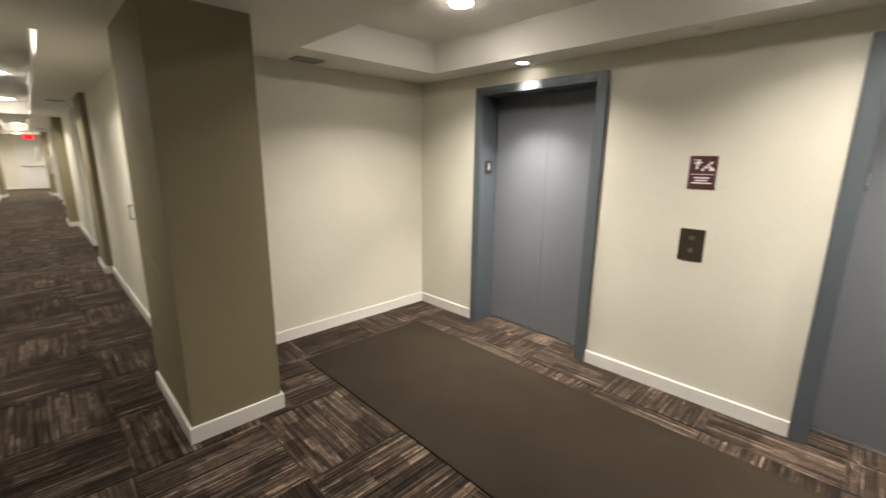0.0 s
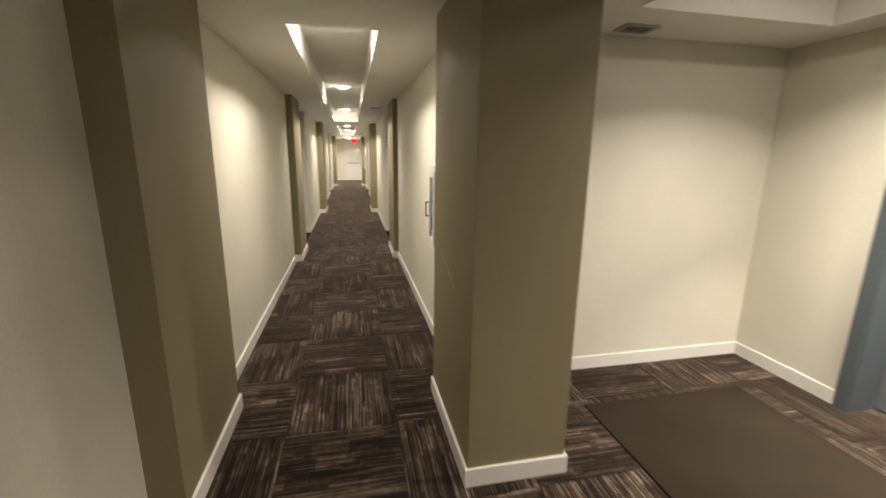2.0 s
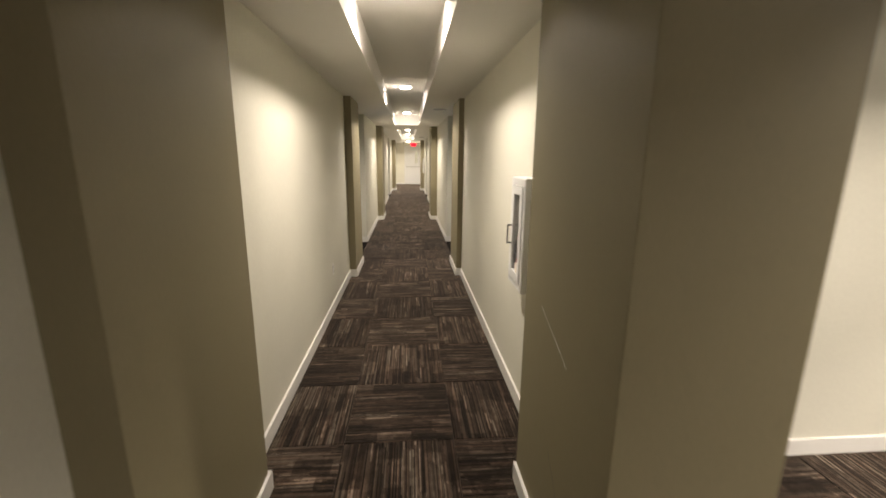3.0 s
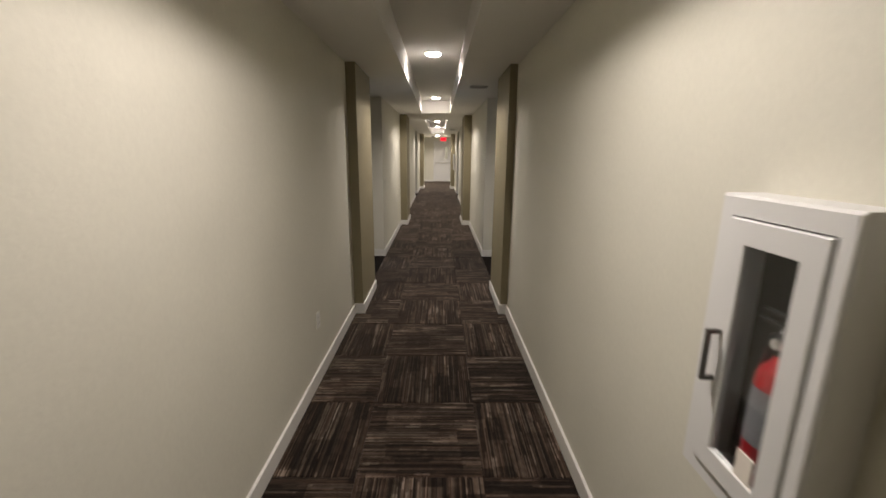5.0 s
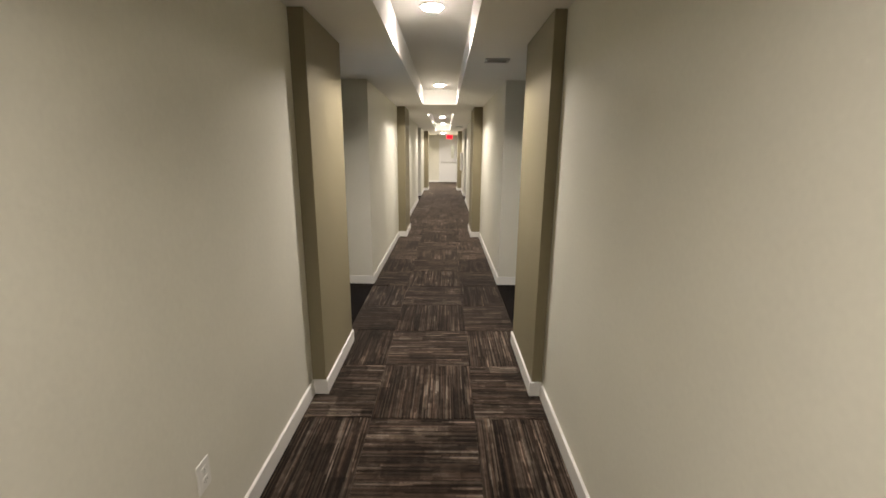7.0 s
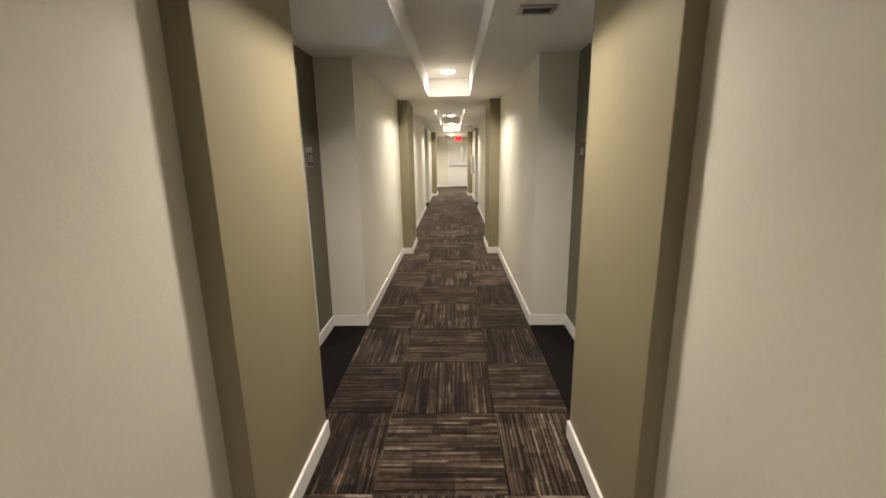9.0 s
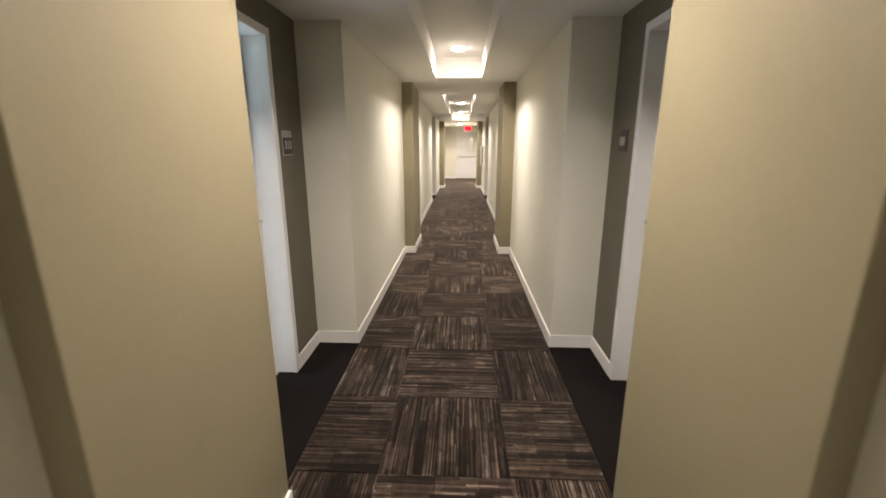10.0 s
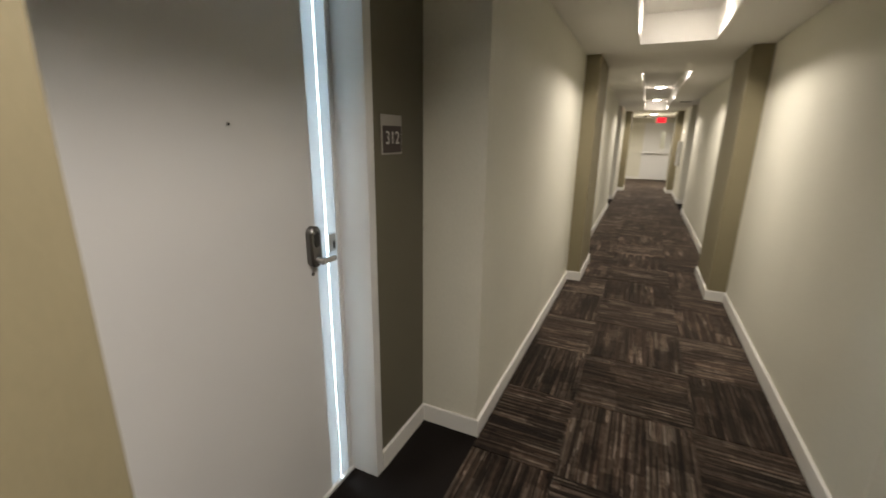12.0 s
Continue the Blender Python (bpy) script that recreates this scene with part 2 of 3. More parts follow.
def tube(bm, a, b, r0, r1=None, sides=24):
    a, b = Vector(a), Vector(b)
    turn = (b - a).to_track_quat("Z", "Y").to_matrix().to_4x4()
    m = Matrix.Translation((a + b) / 2) @ turn
    bmesh.ops.create_cone(bm, cap_ends=True, segments=sides, radius1=r0, radius2=r0 if r1 is None else r1, depth=(b - a).length, matrix=m)
    return bm


def lathe(bm, profile, centre=(0, 0, 0), sides=28):
    """Turned shape round a vertical axis: profile of (radius, height)."""
    rings = []
    for r, h in profile:
        rings.append([bm.verts.new((centre[0] + r * math.cos(math.tau * i / sides), centre[1] + r * math.sin(math.tau * i / sides), centre[2] + h)) for i in range(sides)])
    for lo, hi in zip(rings, rings[1:]):
        for i in range(sides):
            bm.faces.new((lo[i], lo[(i + 1) % sides], hi[(i + 1) % sides], hi[i]))
    bm.faces.new(rings[0][::-1])
    bm.faces.new(rings[-1])
    return bm


def mesh_of(name, bm, material, smooth=False):
    bmesh.ops.recalc_face_normals(bm, faces=bm.faces)
    me = bpy.data.meshes.new(name)
    bm.to_mesh(me)
    bm.free()
    me.materials.append(material)
    if smooth:
        for p in me.polygons:
            p.use_smooth = True
        me.set_sharp_from_angle(angle=radians(35))
    return me


def part(name, bm, material, parent, label="", smooth=False):
    ob = new(name, mesh_of(name, bm, material, smooth))
    ob.parent = parent
    return tagged(ob, label)


def thing(name, x, y, z, label, category, group="", kind="", turn=0):
    ob = new(name)
    ob.matrix_basis = pose(x, y, z, 0, 0, turn)
    return tagged(ob, label, category, group, kind)


def setting(name, bm, material, label, category, smooth=False):
    ob = new(name, mesh_of(name, bm, material, smooth))
    return tagged(ob, label, category, "", "structure")


def letters(text, size, material, parent, m, name="lettering"):
    cu = bpy.data.curves.new(name, "FONT")
    cu.body, cu.size, cu.extrude = text, size, 0.0008
    cu.align_x, cu.align_y = "CENTER", "CENTER"
    tmp = bpy.data.objects.new(name, cu)
    scene.collection.objects.link(tmp)
    me = bpy.data.meshes.new_from_object(tmp.evaluated_get(bpy.context.evaluated_depsgraph_get()))
    bpy.data.objects.remove(tmp)
    me.materials.clear()
    me.materials.append(material)
    ob = new(name, me)
    ob.parent = parent
    ob.matrix_basis = m
    return ob


# ---- walls ----
WALL_LABEL, OLIVE_LABEL = "pale beige wallcovered corridor wall", "olive brown painted pilaster beside the corridor"
T = 0.16
for i, (y0, y1) in enumerate(((BACK_Y, 2.64), (3.495, NEAR_2), (NICHES[0][1], NEAR_3), (FAR_3, NICHES[1][0]), (NICHES[1][1], NEAR_5), (FAR_5, END_Y))):
    bm = block(LEFT - T, y0, -0.05, LEFT_NEAR if i == 0 else LEFT, y1, ROOF)
    setting("wall_left_%d" % (i + 1), bm, WALL, WALL_LABEL, "wall")
for i, (y0, y1) in enumerate(((3.49, NEAR_2), (NICHES[0][1], NEAR_3), (FAR_3, NICHES[1][0]), (NICHES[1][1], NEAR_5), (FAR_5, END_Y))):
    setting("wall_right_%d" % (i + 1), block(RIGHT, y0, -0.05, RIGHT + T, y1, ROOF), WALL, WALL_LABEL, "wall")
setting("wall_back", block(LEFT - T, BACK_Y - T, -0.05, 4.1, BACK_Y, ROOF), WALL, "plain beige wall closing the corridor", "wall")
setting("wall_lobby_end", block(RIGHT + T, LOBBY_Y, -0.05, 4.1, LOBBY_Y + 0.15, ROOF), WALL, "pale beige wallcovered lobby wall", "wall")

PILASTERS = [(LEFT - T, 2.64, -0.375, 3.495), (0.850, 2.62, 1.355, 3.49),
             (-1.15, NEAR_2, -0.402, NICHES[0][0] - 0.01), (0.956, NEAR_2, 1.70, NICHES[0][0] - 0.01),
             (LEFT - T, NEAR_3, -0.350, FAR_3), (0.868, NEAR_3, RIGHT + T, FAR_3),
             (LEFT - T, NEAR_5, -0.325, FAR_5), (0.862, NEAR_5, RIGHT + T, FAR_5)]
for i, (x0, y0, x1, y1) in enumerate(PILASTERS):
    bm = block(x0, y0, -0.05, x1, y1, ROOF, bevel=0.003)
    if i == 1:
        box(bm, RIGHT + T, y1 - 0.01, -0.05, x1, LOBBY_Y, ROOF)
    setting("wall_pilaster_%d" % (i + 1), bm, OLIVE,
            "olive brown painted square column beside the lift lobby" if i == 1 else OLIVE_LABEL, "column" if i == 1 else "pilaster")

scuff = bmesh.new()
for y0, z0, y1, z1 in ((3.25, 1.02, 3.02, 0.93), (3.02, 0.93, 2.96, 0.90)):
    q = [scuff.verts.new(p) for p in ((0.8485, y0, z0), (0.8485, y1, z1), (0.8485, y1, z1 - 0.005), (0.8485, y0, z0 - 0.003))]
    scuff.faces.new(q)
column = bpy.data.objects["wall_pilaster_2"]
part("scuff_mark", scuff, TRIM, column, "pale scratch in the paint")
scuff = bmesh.new()
for y0, z0, y1, z1 in ((3.08, 0.50, 3.0, 0.42), (3.0, 0.42, 2.95, 0.36)):
    q = [scuff.verts.new(p) for p in ((0.8485, y0, z0), (0.8485, y1, z1), (0.8485, y1, z1 - 0.006), (0.8485, y0, z0 - 0.004))]
    scuff.faces.new(q)
part("scuff_mark", scuff, DARK, column, "dark scrape in the paint")

# niche return walls and the recessed door walls
DOOR_W, DOOR_H, CASE = 0.93, 2.125, 0.048
for n, (y0, y1) in enumerate(NICHES):
    cy = y1 - 0.425 - CASE - DOOR_W / 2 + 0.005
    for side, face, back, lim in (("left", NICHE_L, NICHE_L - 0.20, LEFT), ("right", NICHE_R, NICHE_R + 0.20, RIGHT)):
        xa, xb = min(face, back), max(face, back)
        out = CASE + DOOR_W / 2
        bm = bmesh.new()
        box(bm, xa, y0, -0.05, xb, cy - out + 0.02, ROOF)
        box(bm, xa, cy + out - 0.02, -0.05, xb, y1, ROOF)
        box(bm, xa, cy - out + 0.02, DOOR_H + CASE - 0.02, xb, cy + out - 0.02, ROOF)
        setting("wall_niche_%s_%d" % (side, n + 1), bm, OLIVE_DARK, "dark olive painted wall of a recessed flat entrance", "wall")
        # far return of the niche, flush with the corridor wall
        ra, rb = (back, LEFT - T) if side == "left" else (RIGHT + T, back)
        setting("wall_return_%s_%d" % (side, n + 1), block(ra, y1, -0.05, rb, y1 + 0.15, ROOF), WALL, "beige return wall of a recessed entrance", "wall")
        if n == 1:
            na, nb = (back, LEFT - T) if side == "left" else (RIGHT + T, back)
            setting("wall_near_return_%s" % side, block(na, y0 - 0.15, -0.05, nb, y0, ROOF), WALL, "beige near return wall of a recessed entrance", "wall")

# lift wall with two openings
LIFT_W, LIFT_H = 1.08, 2.15
edges_y = [BACK_Y]
for c in sorted(LIFTS):
    edges_y += [c - LIFT_W / 2, c + LIFT_W / 2]
edges_y.append(LOBBY_Y)
LIFT_WALL = "pale beige wallcovered lift lobby wall"
for i, (a, b) in enumerate(zip(edges_y[::2], edges_y[1::2])):
    setting("wall_lift_%d" % (i + 1), block(LOBBY_X, a, -0.05, LOBBY_X + 0.24, b, ROOF), WALL, LIFT_WALL, "wall")
for i, c in enumerate(LIFTS):
    setting("wall_lift_head_%d" % (i + 1), block(LOBBY_X, c - LIFT_W / 2, LIFT_H, LOBBY_X + 0.24, c + LIFT_W / 2, ROOF), WALL, LIFT_WALL, "wall")

# end wall with the exit door opening
EXIT_X0, EXIT_X1, EXIT_H = 0.09, 1.0, 2.10
bm = bmesh.new()
box(bm, LEFT - T, END_Y, -0.05, EXIT_X0, END_Y + T, ROOF)
box(bm, EXIT_X1, END_Y, -0.05, RIGHT + T, END_Y + T, ROOF)
box(bm, EXIT_X0, END_Y, EXIT_H, EXIT_X1, END_Y + T, ROOF)
setting("wall_end", bm, WALL, "pale wall at the corridor's end", "wall")


# ---- ceiling with sunken trays, one closed mesh ----
def ceiling():
    holes = [(*TRAY_1, TRAY_TOP), (*TRAY_2, TRAY_TOP), (*LOBBY_TRAY, LOBBY_TOP)]
    xs = sorted({-1.3, 4.1, *[h[0] for h in holes], *[h[2] for h in holes]})
    ys = sorted({BACK_Y - T, END_Y + T, *[h[1] for h in holes], *[h[3] for h in holes]})
    bm = bmesh.new()

    def level(x, y):
        for x0, y0, x1, y1, z in holes:
            if x0 < x < x1 and y0 < y < y1:
                return z
        return CEIL
    mid = lambda v, i: (v[i] + v[i + 1]) / 2
    quad = lambda *c: bm.faces.new([bm.verts.new(p) for p in c])
    for i in range(len(xs) - 1):
        for j in range(len(ys) - 1):
            x0, x1, y0, y1 = xs[i], xs[i + 1], ys[j], ys[j + 1]
            z = level(mid(xs, i), mid(ys, j))
            quad((x0, y0, z), (x0, y1, z), (x1, y1, z), (x1, y0, z))
            quad((x0, y0, ROOF), (x1, y0, ROOF), (x1, y1, ROOF), (x0, y1, ROOF))
            if i + 1 < len(xs) - 1:
                w = level(mid(xs, i + 1), mid(ys, j))
                if w != z:
                    quad((x1, y0, z), (x1, y1, z), (x1, y1, w), (x1, y0, w))
            if j + 1 < len(ys) - 1:
                w = level(mid(xs, i), mid(ys, j + 1))
                if w != z:
                    quad((x0, y1, z), (x1, y1, z), (x1, y1, w), (x0, y1, w))
    for a, b in (((xs[0], ys[0]), (xs[-1], ys[0])), ((xs[-1], ys[0]), (xs[-1], ys[-1])), ((xs[-1], ys[-1]), (xs[0], ys[-1])), ((xs[0], ys[-1]), (xs[0], ys[0]))):
        quad((*a, CEIL), (*b, CEIL), (*b, ROOF), (*a, ROOF))
    return bm


bm = ceiling()
bmesh.ops.remove_doubles(bm, verts=bm.verts, dist=0.0001)
setting("ceiling", bm, WHITE, "off-white painted ceiling with sunken light trays", "ceiling")

# ---- floor ----
floor = setting("floor", block(-1.3, BACK_Y - T, -0.20, 4.1, END_Y + T, -0.006), BLACK_PILE, "concrete floor under striped brown carpet tiles", "floor")


# ---- baseboards ----
def skirting(x0, y0, x1, y1, nx, ny):
    """A board along the line from (x0, y0) to (x1, y1) on a face that looks towards (nx, ny)."""
    d, h = 0.015, 0.100
    bm = block(min(x0, x1, x0 + nx * d, x1 + nx * d), min(y0, y1, y0 + ny * d, y1 + ny * d), 0.001,
               max(x0, x1, x0 + nx * d, x1 + nx * d), max(y0, y1, y0 + ny * d, y1 + ny * d), h)
    top = [e for e in bm.edges if all(v.co.z > h - 0.001 for v in e.verts)]
    bmesh.ops.bevel(bm, geom=top, offset=0.004, segments=2, affect="EDGES")
    setting("baseboard", bm, TRIM, "white painted baseboard along the carpet", "baseboard")


D = 0.015
for y0, y1 in ((BACK_Y, 2.64 - D), (3.495 + D, NEAR_2 - D), (NICHES[0][1], NEAR_3 - D), (FAR_3 + D, NICHES[1][0]), (NICHES[1][1], NEAR_5 - D), (FAR_5 + D, END_Y)):
    skirting(LEFT_NEAR if y0 == BACK_Y else LEFT, y0, LEFT_NEAR if y0 == BACK_Y else LEFT, y1, 1, 0)
for y0, y1 in ((3.49, NEAR_2 - D), (NICHES[0][1], NEAR_3 - D), (FAR_3 + D, NICHES[1][0]), (NICHES[1][1], NEAR_5 - D), (FAR_5 + D, END_Y)):
    skirting(RIGHT, y0, RIGHT, y1, -1, 0)
for i, (x0, y0, x1, y1) in enumerate(PILASTERS):
    left = x1 < 0
    if i == 1:
        skirting(x0, y0 - D, x0, y1, -1, 0)
        skirting(x0, y0, x1 + D, y0, 0, -1)
        skirting(x1, y0, x1, LOBBY_Y, 1, 0)
        continue
    face = x1 if left else x0
    wall = LEFT + D if left else RIGHT - D
    n = 1 if left else -1
    niche = i in (2, 3)
    skirting(face, y0 - D, face, y1 + (0 if niche else D), n, 0)
    skirting((LEFT_NEAR if i == 0 else LEFT) if left else RIGHT, y0, face, y0, 0, -1)
    if not niche:
        skirting(LEFT if left else RIGHT, y1, face, y1, 0, 1)
for n, (y0, y1) in enumerate(NICHES):
    cy = y1 - 0.425 - CASE - DOOR_W / 2 + 0.005
    for face, lim, s in ((NICHE_L, LEFT, 1), (NICHE_R, RIGHT, -1)):
        skirting(face, cy + CASE + DOOR_W / 2, face, y1 - D, s, 0)
        skirting(face, y1, lim + s * D, y1, 0, -1)
skirting(1.355 + D, LOBBY_Y, LOBBY_X - D, LOBBY_Y, 0, -1)
FRAME_W = 0.075
lift_edges = [BACK_Y]
for c in sorted(LIFTS):
    lift_edges += [c - LIFT_W / 2 - FRAME_W, c + LIFT_W / 2 + FRAME_W]
lift_edges.append(LOBBY_Y)
for a, b in zip(lift_edges[::2], lift_edges[1::2]):
    skirting(LOBBY_X, a, LOBBY_X, b, -1, 0)
skirting(LEFT, END_Y, EXIT_X0 - 0.05, END_Y, 0, -1)


# ---- lifts ----
def lift(cy):
    root = thing("lift_door", LOBBY_X, cy, 0, "closed blue-grey enamelled lift doors in a steel frame", "lift door", "lift doors", "structure")
    w = LIFT_W / 2
    frame_bm = bmesh.new()
    box(frame_bm, -0.025, -w - FRAME_W, 0.0, 0.003, -w, LIFT_H + 0.055, 0.003)
    box(frame_bm, -0.025, w, 0.0, 0.003, w + FRAME_W, LIFT_H + 0.055, 0.003)
    box(frame_bm, -0.025, -w, LIFT_H, 0.003, w, LIFT_H + 0.055, 0.003)
    part("door_frame", frame_bm, LIFT_FRAME, root)
    jamb = bmesh.new()
    box(jamb, -0.02, -w - 0.002, 0, 0.20, -w + 0.012, LIFT_H)
    box(jamb, -0.02, w - 0.012, 0, 0.20, w + 0.002, LIFT_H)
    box(jamb, -0.02, -w + 0.012, LIFT_H - 0.012, 0.20, w - 0.012, LIFT_H + 0.002)
    part("jamb_lining", jamb, LIFT_FRAME, root)
    seam = -0.02
    part("door_panel", block(0.207, -w - 0.05, 0.012, 0.235, seam - 0.0012, LIFT_H + 0.05, bevel=0.003), LIFT, root)
    part("door_panel", block(0.207, seam + 0.0012, 0.012, 0.235, w + 0.05, LIFT_H + 0.05, bevel=0.003), LIFT, root)
    part("sill", block(0.198, -w, -0.003, 0.24, w, 0.006, bevel=0.002), STEEL, root, "thin metal sill")
    plate = part("floor_plate", block(0.035, w - 0.018, 1.452, 0.125, w - 0.012, 1.572, bevel=0.002), DARK, root, "black plate with a white floor number")
    letters("3", 0.085, SIGN_WHITE, plate, Matrix.Translation((0.08, w - 0.019, 1.512)) @ pose(0, 0, 0, 90, 0, 0), "floor_number")
    return root


for c in LIFTS:
    lift(c)

# ---- call plate and fire notice on the lift wall ----
call = thing("call_plate", LOBBY_X, 0.93, 1.063, "bronze lift call plate with two buttons on the wall", "call button")
part("backplate", block(-0.006, -0.072, -0.104, 0.0, 0.072, 0.104, bevel=0.002), BRONZE, call)
for dz in (0.045, -0.035):
    ring = tube(bmesh.new(), (-0.010, 0, dz), (-0.005, 0, dz), 0.016)
    button = part("button", ring, STEEL_DARK, call, "", True)
    part("arrow", tube(bmesh.new(), (-0.0115, 0, dz), (-0.0095, 0, dz), 0.006, sides=3), SIGN_GREY, button)

notice = thing("fire_notice", LOBBY_X, 0.925, 1.523, "maroon fire notice with white pictogram and lettering", "sign")
part("board", block(-0.004, -0.077, -0.102, 0.0, 0.077, 0.102, bevel=0.001), MAROON, notice)
stairs = bmesh.new()
for k in range(4):
    box(stairs, -0.0052, -0.008 - 0.014 * k, 0.012 + 0.014 * k, -0.004, 0.006 - 0.014 * k, 0.026 + 0.014 * k)
part("pictogram", stairs, SIGN_WHITE, notice, "white stair pictogram")
flame = bmesh.new()
for k, (dy, dz, r) in enumerate(((-0.045, 0.022, 0.012), (-0.056, 0.019, 0.008), (-0.038, 0.034, 0.007))):
    tube(flame, (-0.0052, dy, dz), (-0.004, dy, dz), r, sides=10)
part("pictogram", flame, SIGN_WHITE, notice, "white flame pictogram")
walker = bmesh.new()
for y0, z0, y1, z1 in ((0.02, 0.045, 0.034, 0.08), (0.036, 0.052, 0.052, 0.062), (0.028, 0.02, 0.038, 0.047), (0.044, 0.07, 0.052, 0.082), (0.008, 0.058, 0.022, 0.066)):
    box(walker, -0.0052, y0, z0, -0.004, y1, z1)
part("pictogram", walker, SIGN_WHITE, notice, "white blocky pictogram")
part("rule_line", block(-0.0052, -0.065, -0.012, -0.004, 0.065, -0.009), SIGN_WHITE, notice)
for k, half in enumerate((0.042, 0.034, 0.055)):
    part("text_bar", block(-0.0052, -half, -0.036 - 0.016 * k, -0.004, half, -0.028 - 0.016 * k), SIGN_WHITE, notice)


# ---- downlights ----
def downlight(x, y, z, r, label, domed=True):
    root = thing("ceiling_downlight", x, y, z, label, "downlight", "ceiling downlights")
    ring = bmesh.new()
    prof = [(r, -0.001), (r + 0.004, -0.006), (r + 0.016, -0.005), (r + 0.020, 0.002), (r, 0.002)]
    rings = [[ring.verts.new((a * math.cos(math.tau * i / 40), a * math.sin(math.tau * i / 40), h)) for i in range(40)] for a, h in prof]
    for lo, hi in zip(rings, rings[1:] + rings[:1]):
        for i in range(40):
            ring.faces.new((lo[i], lo[(i + 1) % 40], hi[(i + 1) % 40], hi[i]))
    part("trim_ring", ring, TRIM, root, "", True)
    if domed:
        lens = lathe(bmesh.new(), [(r * 0.5, -0.022), (r * 0.8, -0.018), (r * 0.95, -0.011), (r, -0.004), (r, 0.002)], sides=40)
    else:
        lens = tube(bmesh.new(), (0, 0, -0.004), (0, 0, 0.002), r, sides=40)
    part("lens", lens, LENS if domed else SPOT_LENS, root, "glowing frosted lens", True)


# this includes the added, unseen fill lamp at y 0.75
for lx, ly, lz, lw in LAMPS:
    downlight(lx, ly, lz, 0.077, "round white recessed downlight, switched on")
for lx, ly in SPOTS:
    downlight(lx, ly, CEIL, 0.042, "small round recessed spotlight, switched on", False)


# ---- vents, detector, sprinkler ----
def vent(x, y, w, d):
    root = thing("ceiling_vent", x, y, CEIL, "grey louvred vent grille in the ceiling", "vent", "ceiling vents")
    rim = bmesh.new()
    for s in (-1, 1):
        box(rim, s * w / 2 - 0.012, -d / 2 - 0.012, -0.012, s * w / 2 + 0.012, d / 2 + 0.012, 0.0, 0.002)
        box(rim, -w / 2 + 0.012, s * d / 2 - 0.012, -0.012, w / 2 - 0.012, s * d / 2 + 0.012, 0.0, 0.002)
    part("frame", rim, GRILLE, root)
    part("backing", block(-w / 2, -d / 2, -0.003, w / 2, d / 2, 0.001), DARK, root)
    n = 7
    for k in range(n):
        yy = -d / 2 + d * (k + 0.5) / n
        slat = block(-w / 2, -0.008, -0.001, w / 2, 0.008, 0.001)
        bmesh.ops.transform(slat, matrix=Matrix.Translation((0, yy, -0.007)) @ pose(0, 0, 0, 28), verts=slat.verts)
        part("slat", slat, GRILLE, root)


vent(2.06, 3.40, 0.20, 0.13)
vent(0.80, 8.53, 0.18, 0.12)
vent(0.80, 18.55, 0.18, 0.12)

head = thing("sprinkler_head", 3.24, 0.98, CEIL, "small white sprinkler cover on the ceiling", "sprinkler")
part("cover", lathe(bmesh.new(), [(0.012, -0.022), (0.034, -0.012), (0.04, 0.0)]), TRIM, head, "", True)
detector = thing("smoke_detector", 0.02, 24.7, CEIL, "small dark detector on the ceiling near the exit", "detector")
part("base", lathe(bmesh.new(), [(0.055, -0.02), (0.06, 0.0)]), GRILLE, detector, "", True)
part("cover", lathe(bmesh.new(), [(0.03, -0.045), (0.048, -0.035), (0.052, -0.02)]), DARK, detector, "", True)


# ---- flat entrance doors in the niches ----
def pill(bm, s, x0, x1, y, z0, z1, r):
    """An upright plate with round ends and an eased front edge."""
    rings = []
    for x, e in ((x0, 0.0), (x1 - 0.006 * (1 if x1 > x0 else -1), 0.0), (x1, 0.006)):
        ring = []
        for i in range(28):
            t = math.tau * i / 28
            zc = z1 - r if math.sin(t) >= 0 else z0 + r
            ring.append(bm.verts.new((s * x, y + (r - e) * math.cos(t), zc + (r - e) * math.sin(t))))
        rings.append(ring)
    for lo, hi in zip(rings, rings[1:]):
        for i in range(28):
            bm.faces.new((lo[i], lo[(i + 1) % 28], hi[(i + 1) % 28], hi[i]))
    bm.faces.new(rings[0])
    bm.faces.new(rings[-1])


